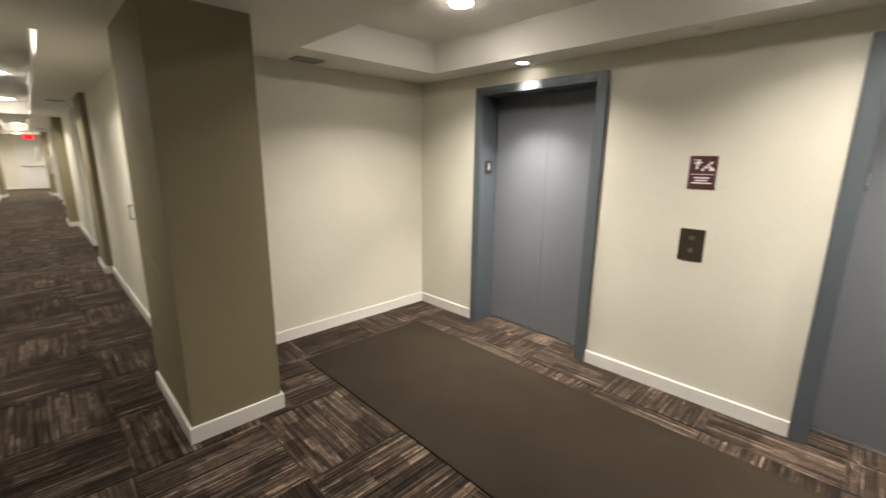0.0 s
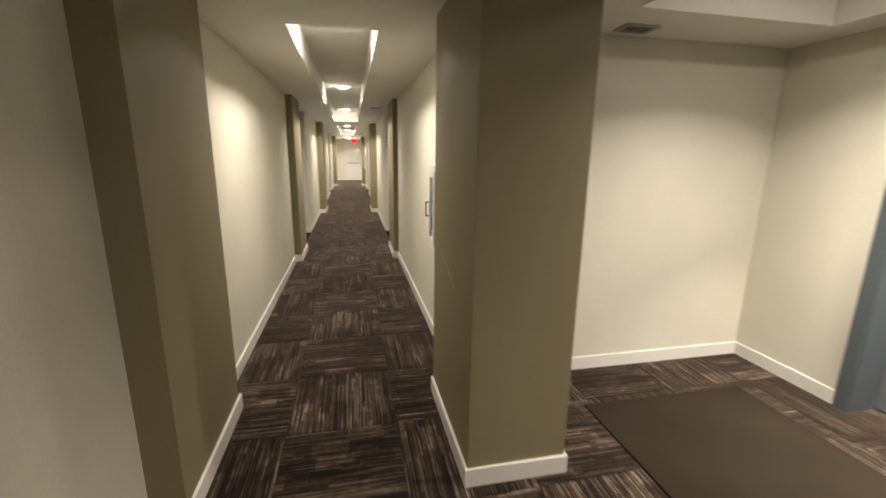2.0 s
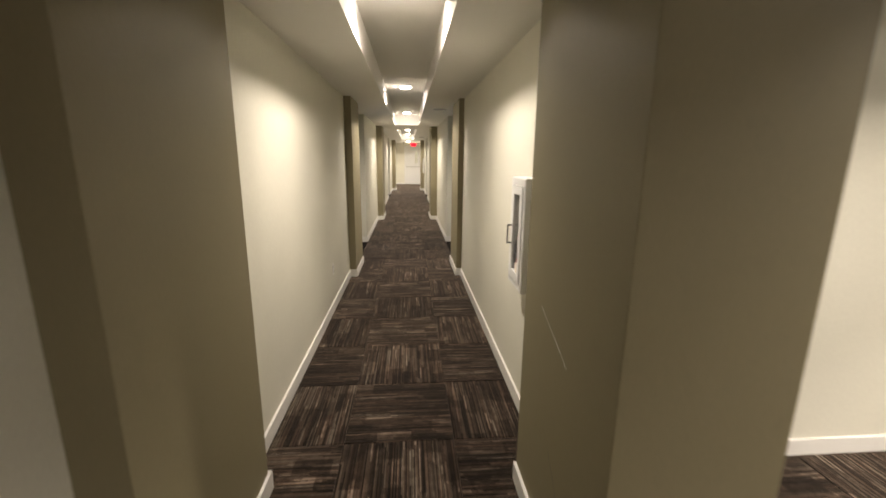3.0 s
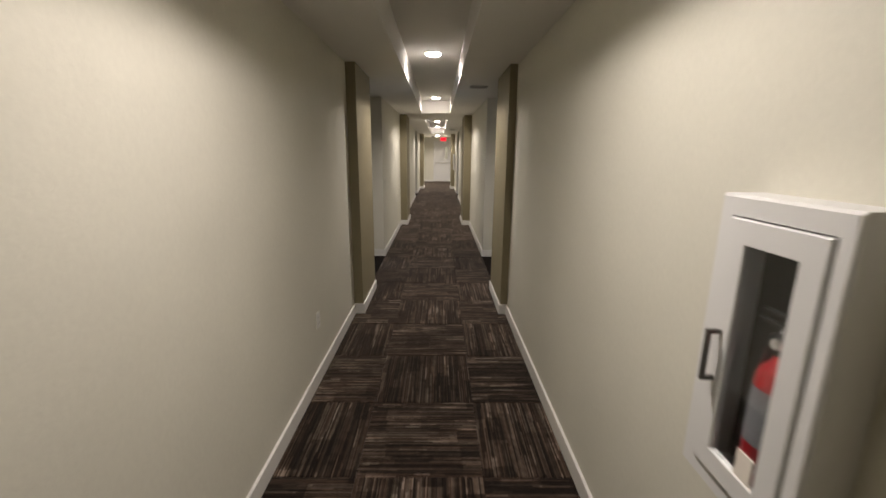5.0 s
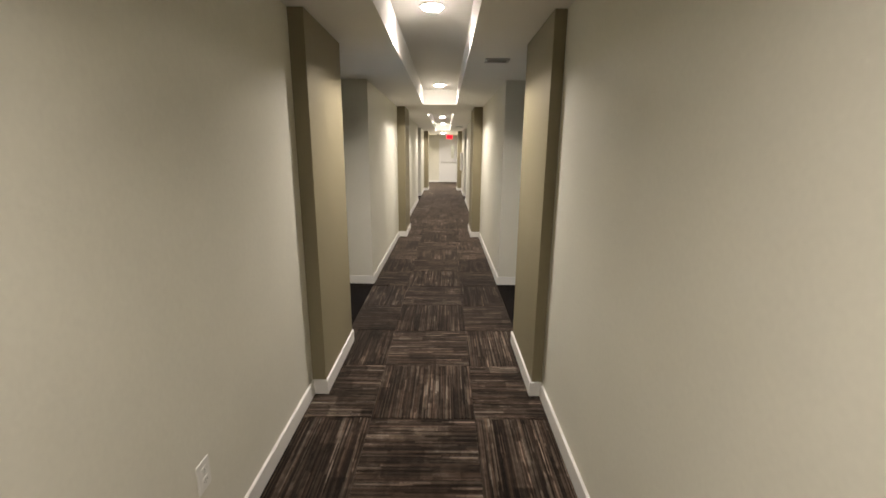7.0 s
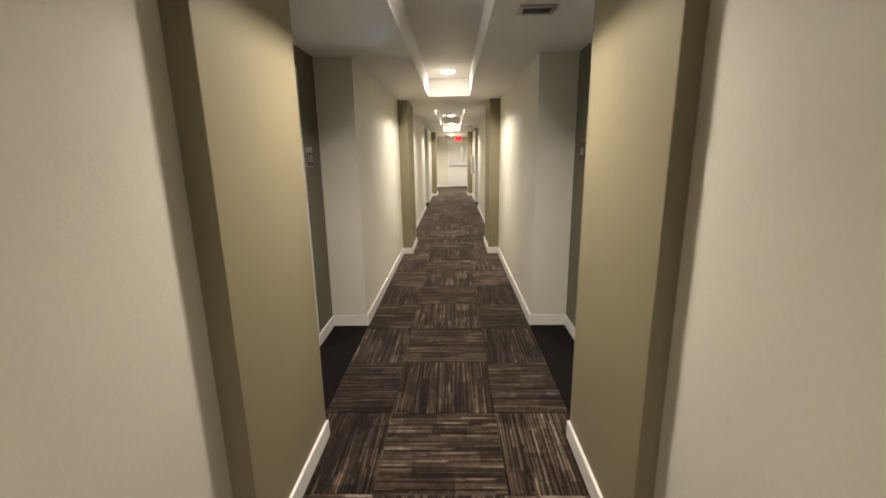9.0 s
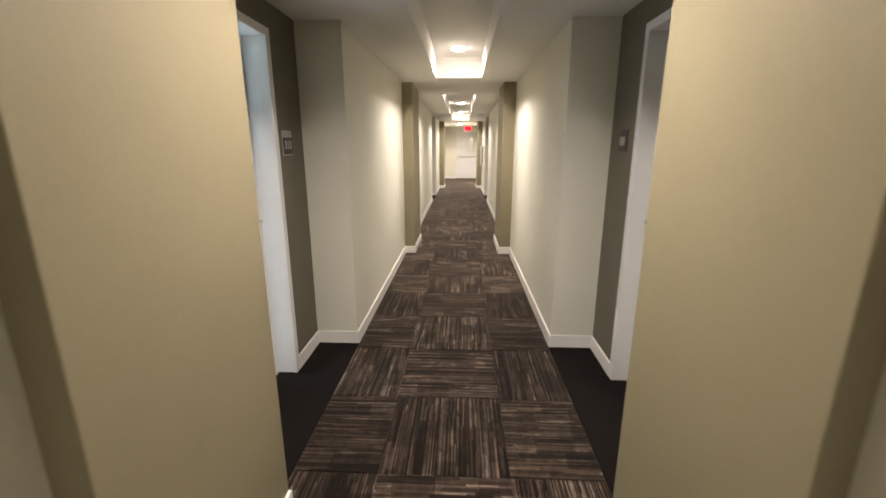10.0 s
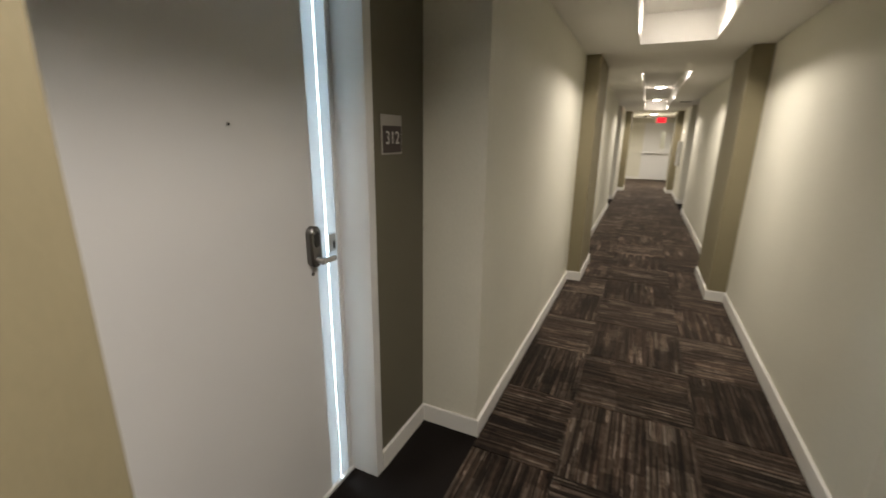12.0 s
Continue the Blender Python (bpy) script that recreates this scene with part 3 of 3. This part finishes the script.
def entrance(name, x, cy, side, label, leaky=False, group="flat entrance doors"):
    """side 1 looks to +x (left wall), -1 to -x."""
    root = thing(name, x, cy, 0, label, "door", group, "structure")
    s, w, h, c = side, DOOR_W / 2, DOOR_H, CASE
    X = lambda a, b: (min(s * a, s * b), max(s * a, s * b))

    def slab(bm, a, y0, z0, b, y1, z1, bevel=0.0):
        lo, hi = X(a, b)
        return box(bm, lo, y0, z0, hi, y1, z1, bevel)
    fr = bmesh.new()
    for e in (-1, 1):
        ya, yb = sorted((e * w, e * (w + c)))
        slab(fr, -0.195, ya, 0, 0.012, yb, h + c, 0.003)
    slab(fr, -0.195, -w, h, 0.012, w, h + c, 0.003)
    part("door_frame", fr, DOOR, root, "white enamelled steel frame")
    d = bmesh.new()
    edge = w - 0.011 if not leaky else w - 0.145
    head = h - 0.004 if not leaky else h - 0.10
    slab(d, -0.175, -w + 0.003, 0.014, -0.13, edge, head, 0.0015)
    leaf = part("leaf", d, DOOR, root, "flush white door leaf")
    if leaky:   # added translucent strips for the glow on door edge and jamb, daylight slit between
        for n, (y0, y1, z0, z1) in enumerate(((edge, w - 0.085, 0.014, h - 0.057), (w - 0.074, w - 0.022, 0.014, h - 0.002),
                                              (-w + 0.003, edge, head, h - 0.057), (-w + 0.003, w - 0.075, h - 0.049, h - 0.002))):
            strip = bmesh.new()
            slab(strip, -0.140, y0, z0, -0.134, y1, z1)
            part("door_seal", strip, EDGE_STRIP, root, "translucent pale strip added to carry the daylight glow")
        rest = bmesh.new()
        slab(rest, -0.175, w - 0.022, 0.0, -0.13, w, h, 0.002)
        part("door_stop", rest, DOOR, root)
        strike = bmesh.new()
        slab(strike, -0.134, w - 0.075, 1.085, -0.128, w - 0.035, 1.155, 0.001)
        part("strike_plate", strike, STEEL, root, "worn metal strike plate")
        hole = bmesh.new()
        slab(hole, -0.1285, w - 0.052, 1.095, -0.1275, w - 0.040, 1.125)
        part("strike_hole", hole, DARK, root, "dark latch hole")
    th = bmesh.new()
    slab(th, -0.19, -w, -0.004, -0.118, w, 0.013, 0.003)
    part("threshold", th, DOOR, root, "pale metal threshold")
    # lock with lever near the latch edge
    ly, lz = w - (0.168 if leaky else 0.102), 1.13
    plate = bmesh.new()
    pill(plate, s, -0.13, -0.104, ly, lz - 0.078, lz + 0.078, 0.029)
    part("lock_case", plate, STEEL_DARK, leaf, "satin metal keypad lock", True)
    pad = bmesh.new()
    pill(pad, s, -0.105, -0.101, ly, lz - 0.004, lz + 0.064, 0.018)
    part("keypad", pad, DARK, leaf, "dark keypad", True)
    lever = bmesh.new()
    tube(lever, (s * -0.107, ly, lz - 0.05), (s * -0.072, ly, lz - 0.05), 0.012, sides=16)
    tube(lever, (s * -0.076, ly - 0.008, lz - 0.05), (s * -0.076, ly + 0.062, lz - 0.051), 0.0125, 0.010, sides=16)
    part("lever", lever, STEEL, leaf, "satin metal lever handle", True)
    part("key_cylinder", tube(bmesh.new(), (s * -0.131, ly - 0.004, lz - 0.108), (s * -0.127, ly - 0.004, lz - 0.108), 0.007, sides=16), STEEL_DARK, leaf, "", True)
    peep = part("peephole", tube(bmesh.new(), (s * -0.131, 0, 1.557), (s * -0.126, 0, 1.557), 0.006, sides=16), STEEL, leaf, "", True)
    part("peephole_lens", tube(bmesh.new(), (s * -0.127, 0, 1.557), (s * -0.1255, 0, 1.557), 0.0035, sides=16), DARK, peep, "", True)
    return root


def number_sign(x, y, z, side, text):
    root = thing("door_number_sign", x, y, z, "small brown and grey door number sign%s" % (" reading %s" % text if text else " with a grey insert"), "sign", "door number signs")
    s = side
    lo, hi = min(0, s * 0.006), max(0, s * 0.006)
    half, tall = (0.075, 0.078) if text else (0.062, 0.066)
    part("backplate", block(lo, -half, -tall, hi, half, tall, bevel=0.0015), SIGN_GREY if text else SIGN_BROWN, root)
    lo, hi = min(s * 0.006, s * 0.009), max(s * 0.006, s * 0.009)
    if text:
        part("panel", block(lo, -0.070, -0.07, hi, 0.066, 0.035), SIGN_BROWN, root)
        letters(text, 0.072, SIGN_PALE, root, pose(s * 0.0095, -0.002, -0.014) @ pose(0, 0, 0, 90, 0, 90 * s))
    else:
        part("panel", block(lo, -0.030, -0.030, hi, 0.046, 0.024), SIGN_GREY, root)


for n, (y0, y1) in enumerate(NICHES):
    cy = y1 - 0.425 - CASE - DOOR_W / 2 + 0.005
    entrance("door_%d" % (2 * n + 1), NICHE_L, cy, 1, "white flat entrance door with daylight leaking round its edge" if n == 0 else "white flat entrance door in a recess", n == 0)
    entrance("door_%d" % (2 * n + 2), NICHE_R, cy, -1, "white flat entrance door in a recess, closed")
    number_sign(NICHE_L, y1 - 0.28, 1.535, 1, "312" if n == 0 else "")
    number_sign(NICHE_R, y1 - 0.235, 1.55, -1, "")

# the daylit room behind the first door
ROOM_Y = NICHES[0][1] - 0.425 - CASE - DOOR_W / 2 + 0.005
room = bmesh.new()
rx0, rx1, ry0, ry1 = -3.2, NICHE_L - 0.20, ROOM_Y - 1.2, ROOM_Y + 1.2
box(room, rx0 - 0.1, ry0, -0.05, rx0, ry1, ROOF)
box(room, rx0 - 0.1, ry0 - 0.1, -0.05, rx1, ry0, ROOF)
box(room, rx0 - 0.1, ry1, -0.05, rx1, ry1 + 0.1, ROOF)
box(room, rx0 - 0.1, ry0 - 0.1, -0.10, rx1, ry1 + 0.1, -0.05)
box(room, rx0 - 0.1, ry0 - 0.1, ROOF, rx1, ry1 + 0.1, ROOF + 0.1)
setting("wall_flat_room", room, WHITE, "plain white walls of the daylit flat behind the door", "wall")
day = bpy.data.lights.new("flat_window_daylight", "AREA")
day.shape, day.size, day.size_y, day.energy, day.color = "RECTANGLE", 1.8, 2.0, 760, (0.62, 0.82, 1.0)
daylight = new("flat_window_daylight", day)
daylight.matrix_basis = look((rx0 + 0.05, ROOM_Y + 0.2, 1.3), (rx1, ROOM_Y + 0.2, 1.3))


# ---- fire extinguisher cabinets ----
def cabinet(y, label):
    root = thing("extinguisher_cabinet", RIGHT, y, 0.85, label, "cabinet", "fire extinguisher cabinets")
    w, h, d, m = 0.151, 0.642, 0.088, 0.042
    shell = bmesh.new()
    rings = []
    for x, e, n in ((0.0, 0, 0), (-d + 0.006, 0, 0), (-d, 0.006, 0.006), (-d, m, m - 0.012), (-0.002, m, m - 0.012)):   # margins at the latch and hinge sides
        rings.append([shell.verts.new((x, yy, zz)) for yy, zz in ((n - w, e), (w - e, e), (w - e, h - e), (n - w, h - e))])
    for lo, hi in zip(rings, rings[1:]):
        for i in range(4):
            shell.faces.new((lo[i], lo[(i + 1) % 4], hi[(i + 1) % 4], hi[i]))
    shell.faces.new(rings[0])
    part("shell", shell, CABINET, root)
    part("back", block(-0.006, -w + m - 0.010, m + 0.002, -0.003, w - m - 0.002, h - m - 0.002), CABINET_IN_SHADE, root, "inside back, coloured dark for the shade in the cabinet")
    a, b, z0, z1, f = -w + m - 0.009, w - m - 0.003, m + 0.003, h - m - 0.003, 0.050
    door = bmesh.new()
    rings = []
    for x, e in ((-d + 0.010, 0), (-d - 0.004, 0), (-d - 0.007, 0.003), (-d - 0.007, f - 0.002), (-d - 0.005, f), (-d + 0.010, f)):
        rings.append([door.verts.new((x, yy, zz)) for yy, zz in ((a + e, z0 + e), (b - e, z0 + e), (b - e, z1 - e), (a + e, z1 - e))])
    for lo, hi in zip(rings, rings[1:] + rings[:1]):
        for i in range(4):
            door.faces.new((lo[i], lo[(i + 1) % 4], hi[(i + 1) % 4], hi[i]))
    leaf = part("door", door, CABINET, root, "white framed glass door")
    part("pane", block(-d + 0.001, a + f, z0 + f, -d + 0.004, b - f, z1 - f), GLASS, leaf, "clear glass pane").visible_shadow = False
    grip = bmesh.new()
    gy, g0, g1 = b - 0.025, 0.252, 0.358
    box(grip, -d - 0.036, gy - 0.005, g0 - 0.005, -d - 0.005, gy + 0.005, g0 + 0.005, 0.002)
    box(grip, -d - 0.036, gy - 0.005, g1 - 0.005, -d - 0.005, gy + 0.005, g1 + 0.005, 0.002)
    box(grip, -d - 0.036, gy - 0.005, g0 + 0.005, -d - 0.027, gy + 0.005, g1 - 0.005, 0.002)
    part("pull_handle", grip, STEEL_DARK, leaf, "dark metal pull handle")


CABINETS_Y = (4.040, 20.85)
for y in CABINETS_Y:
    cabinet(y, "white fire extinguisher cabinet with a glass door")


def extinguisher(y):
    root = thing("fire_extinguisher", RIGHT - 0.046, y, 0.892, "red fire extinguisher with a grey label inside the cabinet", "extinguisher", "fire extinguishers")
    part("cylinder", lathe(bmesh.new(), [(0.036, 0.0), (0.040, 0.006), (0.040, 0.255), (0.038, 0.273), (0.031, 0.289), (0.020, 0.303), (0.013, 0.315)]), RED, root, "", True)
    part("label_band", lathe(bmesh.new(), [(0.0406, 0.135), (0.0406, 0.25)]), LABEL_SHADED, root, "grey printed label, darkened for the shade in the cabinet", True)
    part("inspection_tag", block(-0.0445, -0.026, 0.03, -0.041, 0.016, 0.11, bevel=0.001), PAPER, root, "white paper tag")
    part("valve", lathe(bmesh.new(), [(0.013, 0.311), (0.017, 0.323), (0.017, 0.361), (0.008, 0.369)]), DARK, root, "", True)
    lev = bmesh.new()
    box(lev, -0.008, -0.005, 0.363, 0.008, 0.070, 0.37, 0.002)
    box(lev, -0.008, -0.005, 0.383, 0.008, 0.066, 0.39, 0.002)
    box(lev, -0.007, -0.008, 0.359, 0.007, 0.006, 0.39, 0.002)
    part("lever", lev, DARK, root)
    dial = tube(bmesh.new(), (-0.016, -0.004, 0.341), (-0.030, -0.006, 0.343), 0.010, sides=20)
    gauge = part("pressure_gauge", dial, STEEL, root, "round chrome pressure gauge", True)
    part("gauge_face", tube(bmesh.new(), (-0.030, -0.006, 0.343), (-0.0308, -0.0061, 0.3431), 0.008, sides=20), SIGN_GREY, gauge, "grey gauge face", True)
    hose = bmesh.new()
    pts = [Vector((0, 0.014, 0.348)), Vector((0, 0.034, 0.341)), Vector((0, 0.048, 0.303)), Vector((0, 0.050, 0.16)), Vector((0, 0.050, 0.06))]
    for p, q in zip(pts, pts[1:]):
        tube(hose, p, q, 0.008, sides=12)
    part("hose", hose, DARK, root, "black rubber hose", True)


for y in CABINETS_Y:
    extinguisher(y - 0.030)

# ---- socket on the corridor wall ----
socket = thing("wall_socket", LEFT, 6.01, 0.43, "white double socket plate low on the wall", "socket")
part("plate", block(0, -0.036, -0.058, 0.005, 0.036, 0.058, bevel=0.002), TRIM, socket)
for dz in (0.021, -0.021):
    outlet = part("outlet", block(0.005, -0.016, dz - 0.014, 0.007, 0.016, dz + 0.014, bevel=0.001), TRIM, socket)
    slots = bmesh.new()
    for dy in (-0.006, 0.006):
        box(slots, 0.0068, dy - 0.0012, dz - 0.003, 0.0074, dy + 0.0012, dz + 0.006)
    tube(slots, (0.0068, 0, dz - 0.009), (0.0074, 0, dz - 0.009), 0.002, sides=8)
    part("slots", slots, DARK, outlet)

# ---- exit door and sign at the end ----
exit_door = thing("door_exit", (EXIT_X0 + EXIT_X1) / 2, END_Y, 0, "white exit door with a push bar and narrow window", "door", "", "structure")
hw = (EXIT_X1 - EXIT_X0) / 2
fr = bmesh.new()
box(fr, -hw - 0.045, -0.012, 0, -hw + 0.004, 0.10, EXIT_H + 0.05, 0.003)
box(fr, hw - 0.004, -0.012, 0, hw + 0.03, 0.10, EXIT_H + 0.05, 0.003)
box(fr, -hw + 0.004, -0.012, EXIT_H - 0.004, hw - 0.004, 0.10, EXIT_H + 0.05, 0.003)
part("door_frame", fr, DOOR, exit_door)
lf = bmesh.new()
wx0, wx1, wz0, wz1 = 0.10, 0.26, 1.20, 1.82
box(lf, -hw + 0.006, 0.03, 0.012, wx0, 0.075, EXIT_H - 0.008)
box(lf, wx1, 0.03, 0.012, hw - 0.006, 0.075, EXIT_H - 0.008)
box(lf, wx0, 0.03, 0.012, wx1, 0.075, wz0)
box(lf, wx0, 0.03, wz1, wx1, 0.075, EXIT_H - 0.008)
leaf = part("leaf", lf, DOOR, exit_door)
part("window_pane", block(wx0, 0.05, wz0, wx1, 0.056, wz1), GLASS, leaf, "narrow wired glass pane")
bar = bmesh.new()
box(bar, -hw + 0.05, -0.045, 0.97, hw - 0.04, -0.005, 1.03, 0.006)
box(bar, -hw + 0.05, -0.005, 0.96, -hw + 0.13, 0.03, 1.04, 0.004)
box(bar, hw - 0.12, -0.005, 0.96, hw - 0.04, 0.03, 1.04, 0.004)
part("push_bar", bar, STEEL, leaf, "metal push bar")
# stairwell behind the exit door
st = bmesh.new()
box(st, -0.3, END_Y + 1.5, -0.05, 1.4, END_Y + 1.6, ROOF)
box(st, -0.4, END_Y + T, -0.05, -0.3, END_Y + 1.6, ROOF)
box(st, 1.4, END_Y + T, -0.05, 1.5, END_Y + 1.6, ROOF)
box(st, -0.4, END_Y + T, -0.15, 1.5, END_Y + 1.6, -0.05)
box(st, -0.4, END_Y + T, ROOF, 1.5, END_Y + 1.6, ROOF + 0.1)
setting("wall_stairwell", st, WALL, "plain stairwell walls behind the exit door", "wall")
lamp(0.55, END_Y + 0.9, ROOF - 0.05, 20, 0.12)

sign = thing("exit_sign", 0.555, 25.5, CEIL, "red glowing exit sign hanging from the ceiling", "exit sign")
part("canopy", block(-0.06, -0.03, -0.02, 0.06, 0.03, 0.0, bevel=0.003), TRIM, sign)
part("housing", block(-0.16, -0.025, -0.21, 0.16, 0.025, -0.02, bevel=0.004), TRIM, sign)
part("face", block(-0.145, -0.029, -0.20, 0.145, -0.025, -0.03), EXIT_RED, sign, "red glowing face")
for dx in (-0.09, -0.03, 0.03, 0.09):
    part("letter_bar", block(dx - 0.016, -0.0305, -0.165, dx + 0.016, -0.029, -0.065), MAROON, sign)

# ---- lobby mat ----
mat_ob = thing("lobby_mat", 2.36, 0.5, 0.0, "long plain dark brown mat before the lifts", "mat")
part("mat_body", block(-0.59, -2.1, 0.0005, 0.59, 2.61, 0.010, bevel=0.004), MAT_BROWN, mat_ob)

# ---- plain black carpet in the niches ----
for y0, y1 in NICHES:
    for a, b in ((NICHE_L - 0.13, LEFT + 0.012), (RIGHT - 0.012, NICHE_R + 0.13)):
        setting("carpet_niche", block(a, y0, -0.004, b, y1, 0.0), BLACK_PILE, "plain black carpet in a door recess", "carpet")

# ---- carpet tiles ----
tile_meshes = {}


def carpet_tile(x0, y0, cx0, cx1, cy0, cy1, turned):
    """One tile of the grid at (x0, y0), cut back to the given limits; streaks run along y, or along x when turned."""
    lo = [max(x0, cx0) - x0 - TILE / 2, max(y0, cy0) - y0 - TILE / 2]
    hi = [min(x0 + TILE, cx1) - x0 - TILE / 2, min(y0 + TILE, cy1) - y0 - TILE / 2]
    if hi[0] - lo[0] < 0.02 or hi[1] - lo[1] < 0.02:
        return
    if turned:   # into the tile's own axes, a quarter turn
        lo, hi = [lo[1], -hi[0]], [hi[1], -lo[0]]
    key = tuple(round(v, 3) for v in (*lo, *hi))
    if key not in tile_meshes:
        g = 0.0008
        bm = bmesh.new()
        rim = 0.003
        a, b, c, d = key[0] + g, key[1] + g, key[2] - g, key[3] - g
        rings = [[bm.verts.new(p) for p in ((a + e, b + e, z), (c - e, b + e, z), (c - e, d - e, z), (a + e, d - e, z))] for e, z in ((0, -0.006), (0, -0.002), (rim, 0.0))]
        for l, h in zip(rings, rings[1:]):
            for i in range(4):
                bm.faces.new((l[i], l[(i + 1) % 4], h[(i + 1) % 4], h[i]))
        bm.faces.new(rings[2])
        tile_meshes[key] = mesh_of("carpet_tile", bm, CARPET)
    ob = new("carpet_tile", tile_meshes[key])
    ob.parent = floor
    ob.matrix_basis = pose(x0 + TILE / 2, y0 + TILE / 2, 0.0, 0, 0, 90 if turned else 0)


first_row = math.floor((BACK_Y - TILE_Y) / TILE)
last_row = math.ceil((END_Y - TILE_Y) / TILE)
for row in range(first_row, last_row):
    y0 = TILE_Y + row * TILE
    for col in range(-1, 6):
        x0 = TILE_X + col * TILE
        turned = (row + col) % 2 == 0
        if col <= 1:
            right = RIGHT - 0.013 if y0 + TILE > LOBBY_Y else 9.0
            carpet_tile(x0, y0, LEFT + 0.013, right, BACK_Y, END_Y, turned)
        elif y0 < LOBBY_Y:
            carpet_tile(x0, y0, 0, LOBBY_X + 0.002, BACK_Y, LOBBY_Y, turned)
for c in LIFTS:
    for row in range(first_row, last_row):
        carpet_tile(TILE_X + 5 * TILE, TILE_Y + row * TILE, LOBBY_X + 0.002, LOBBY_X + 0.198, c - LIFT_W / 2 + 0.012, c + LIFT_W / 2 - 0.012, (row + 5) % 2 == 0)
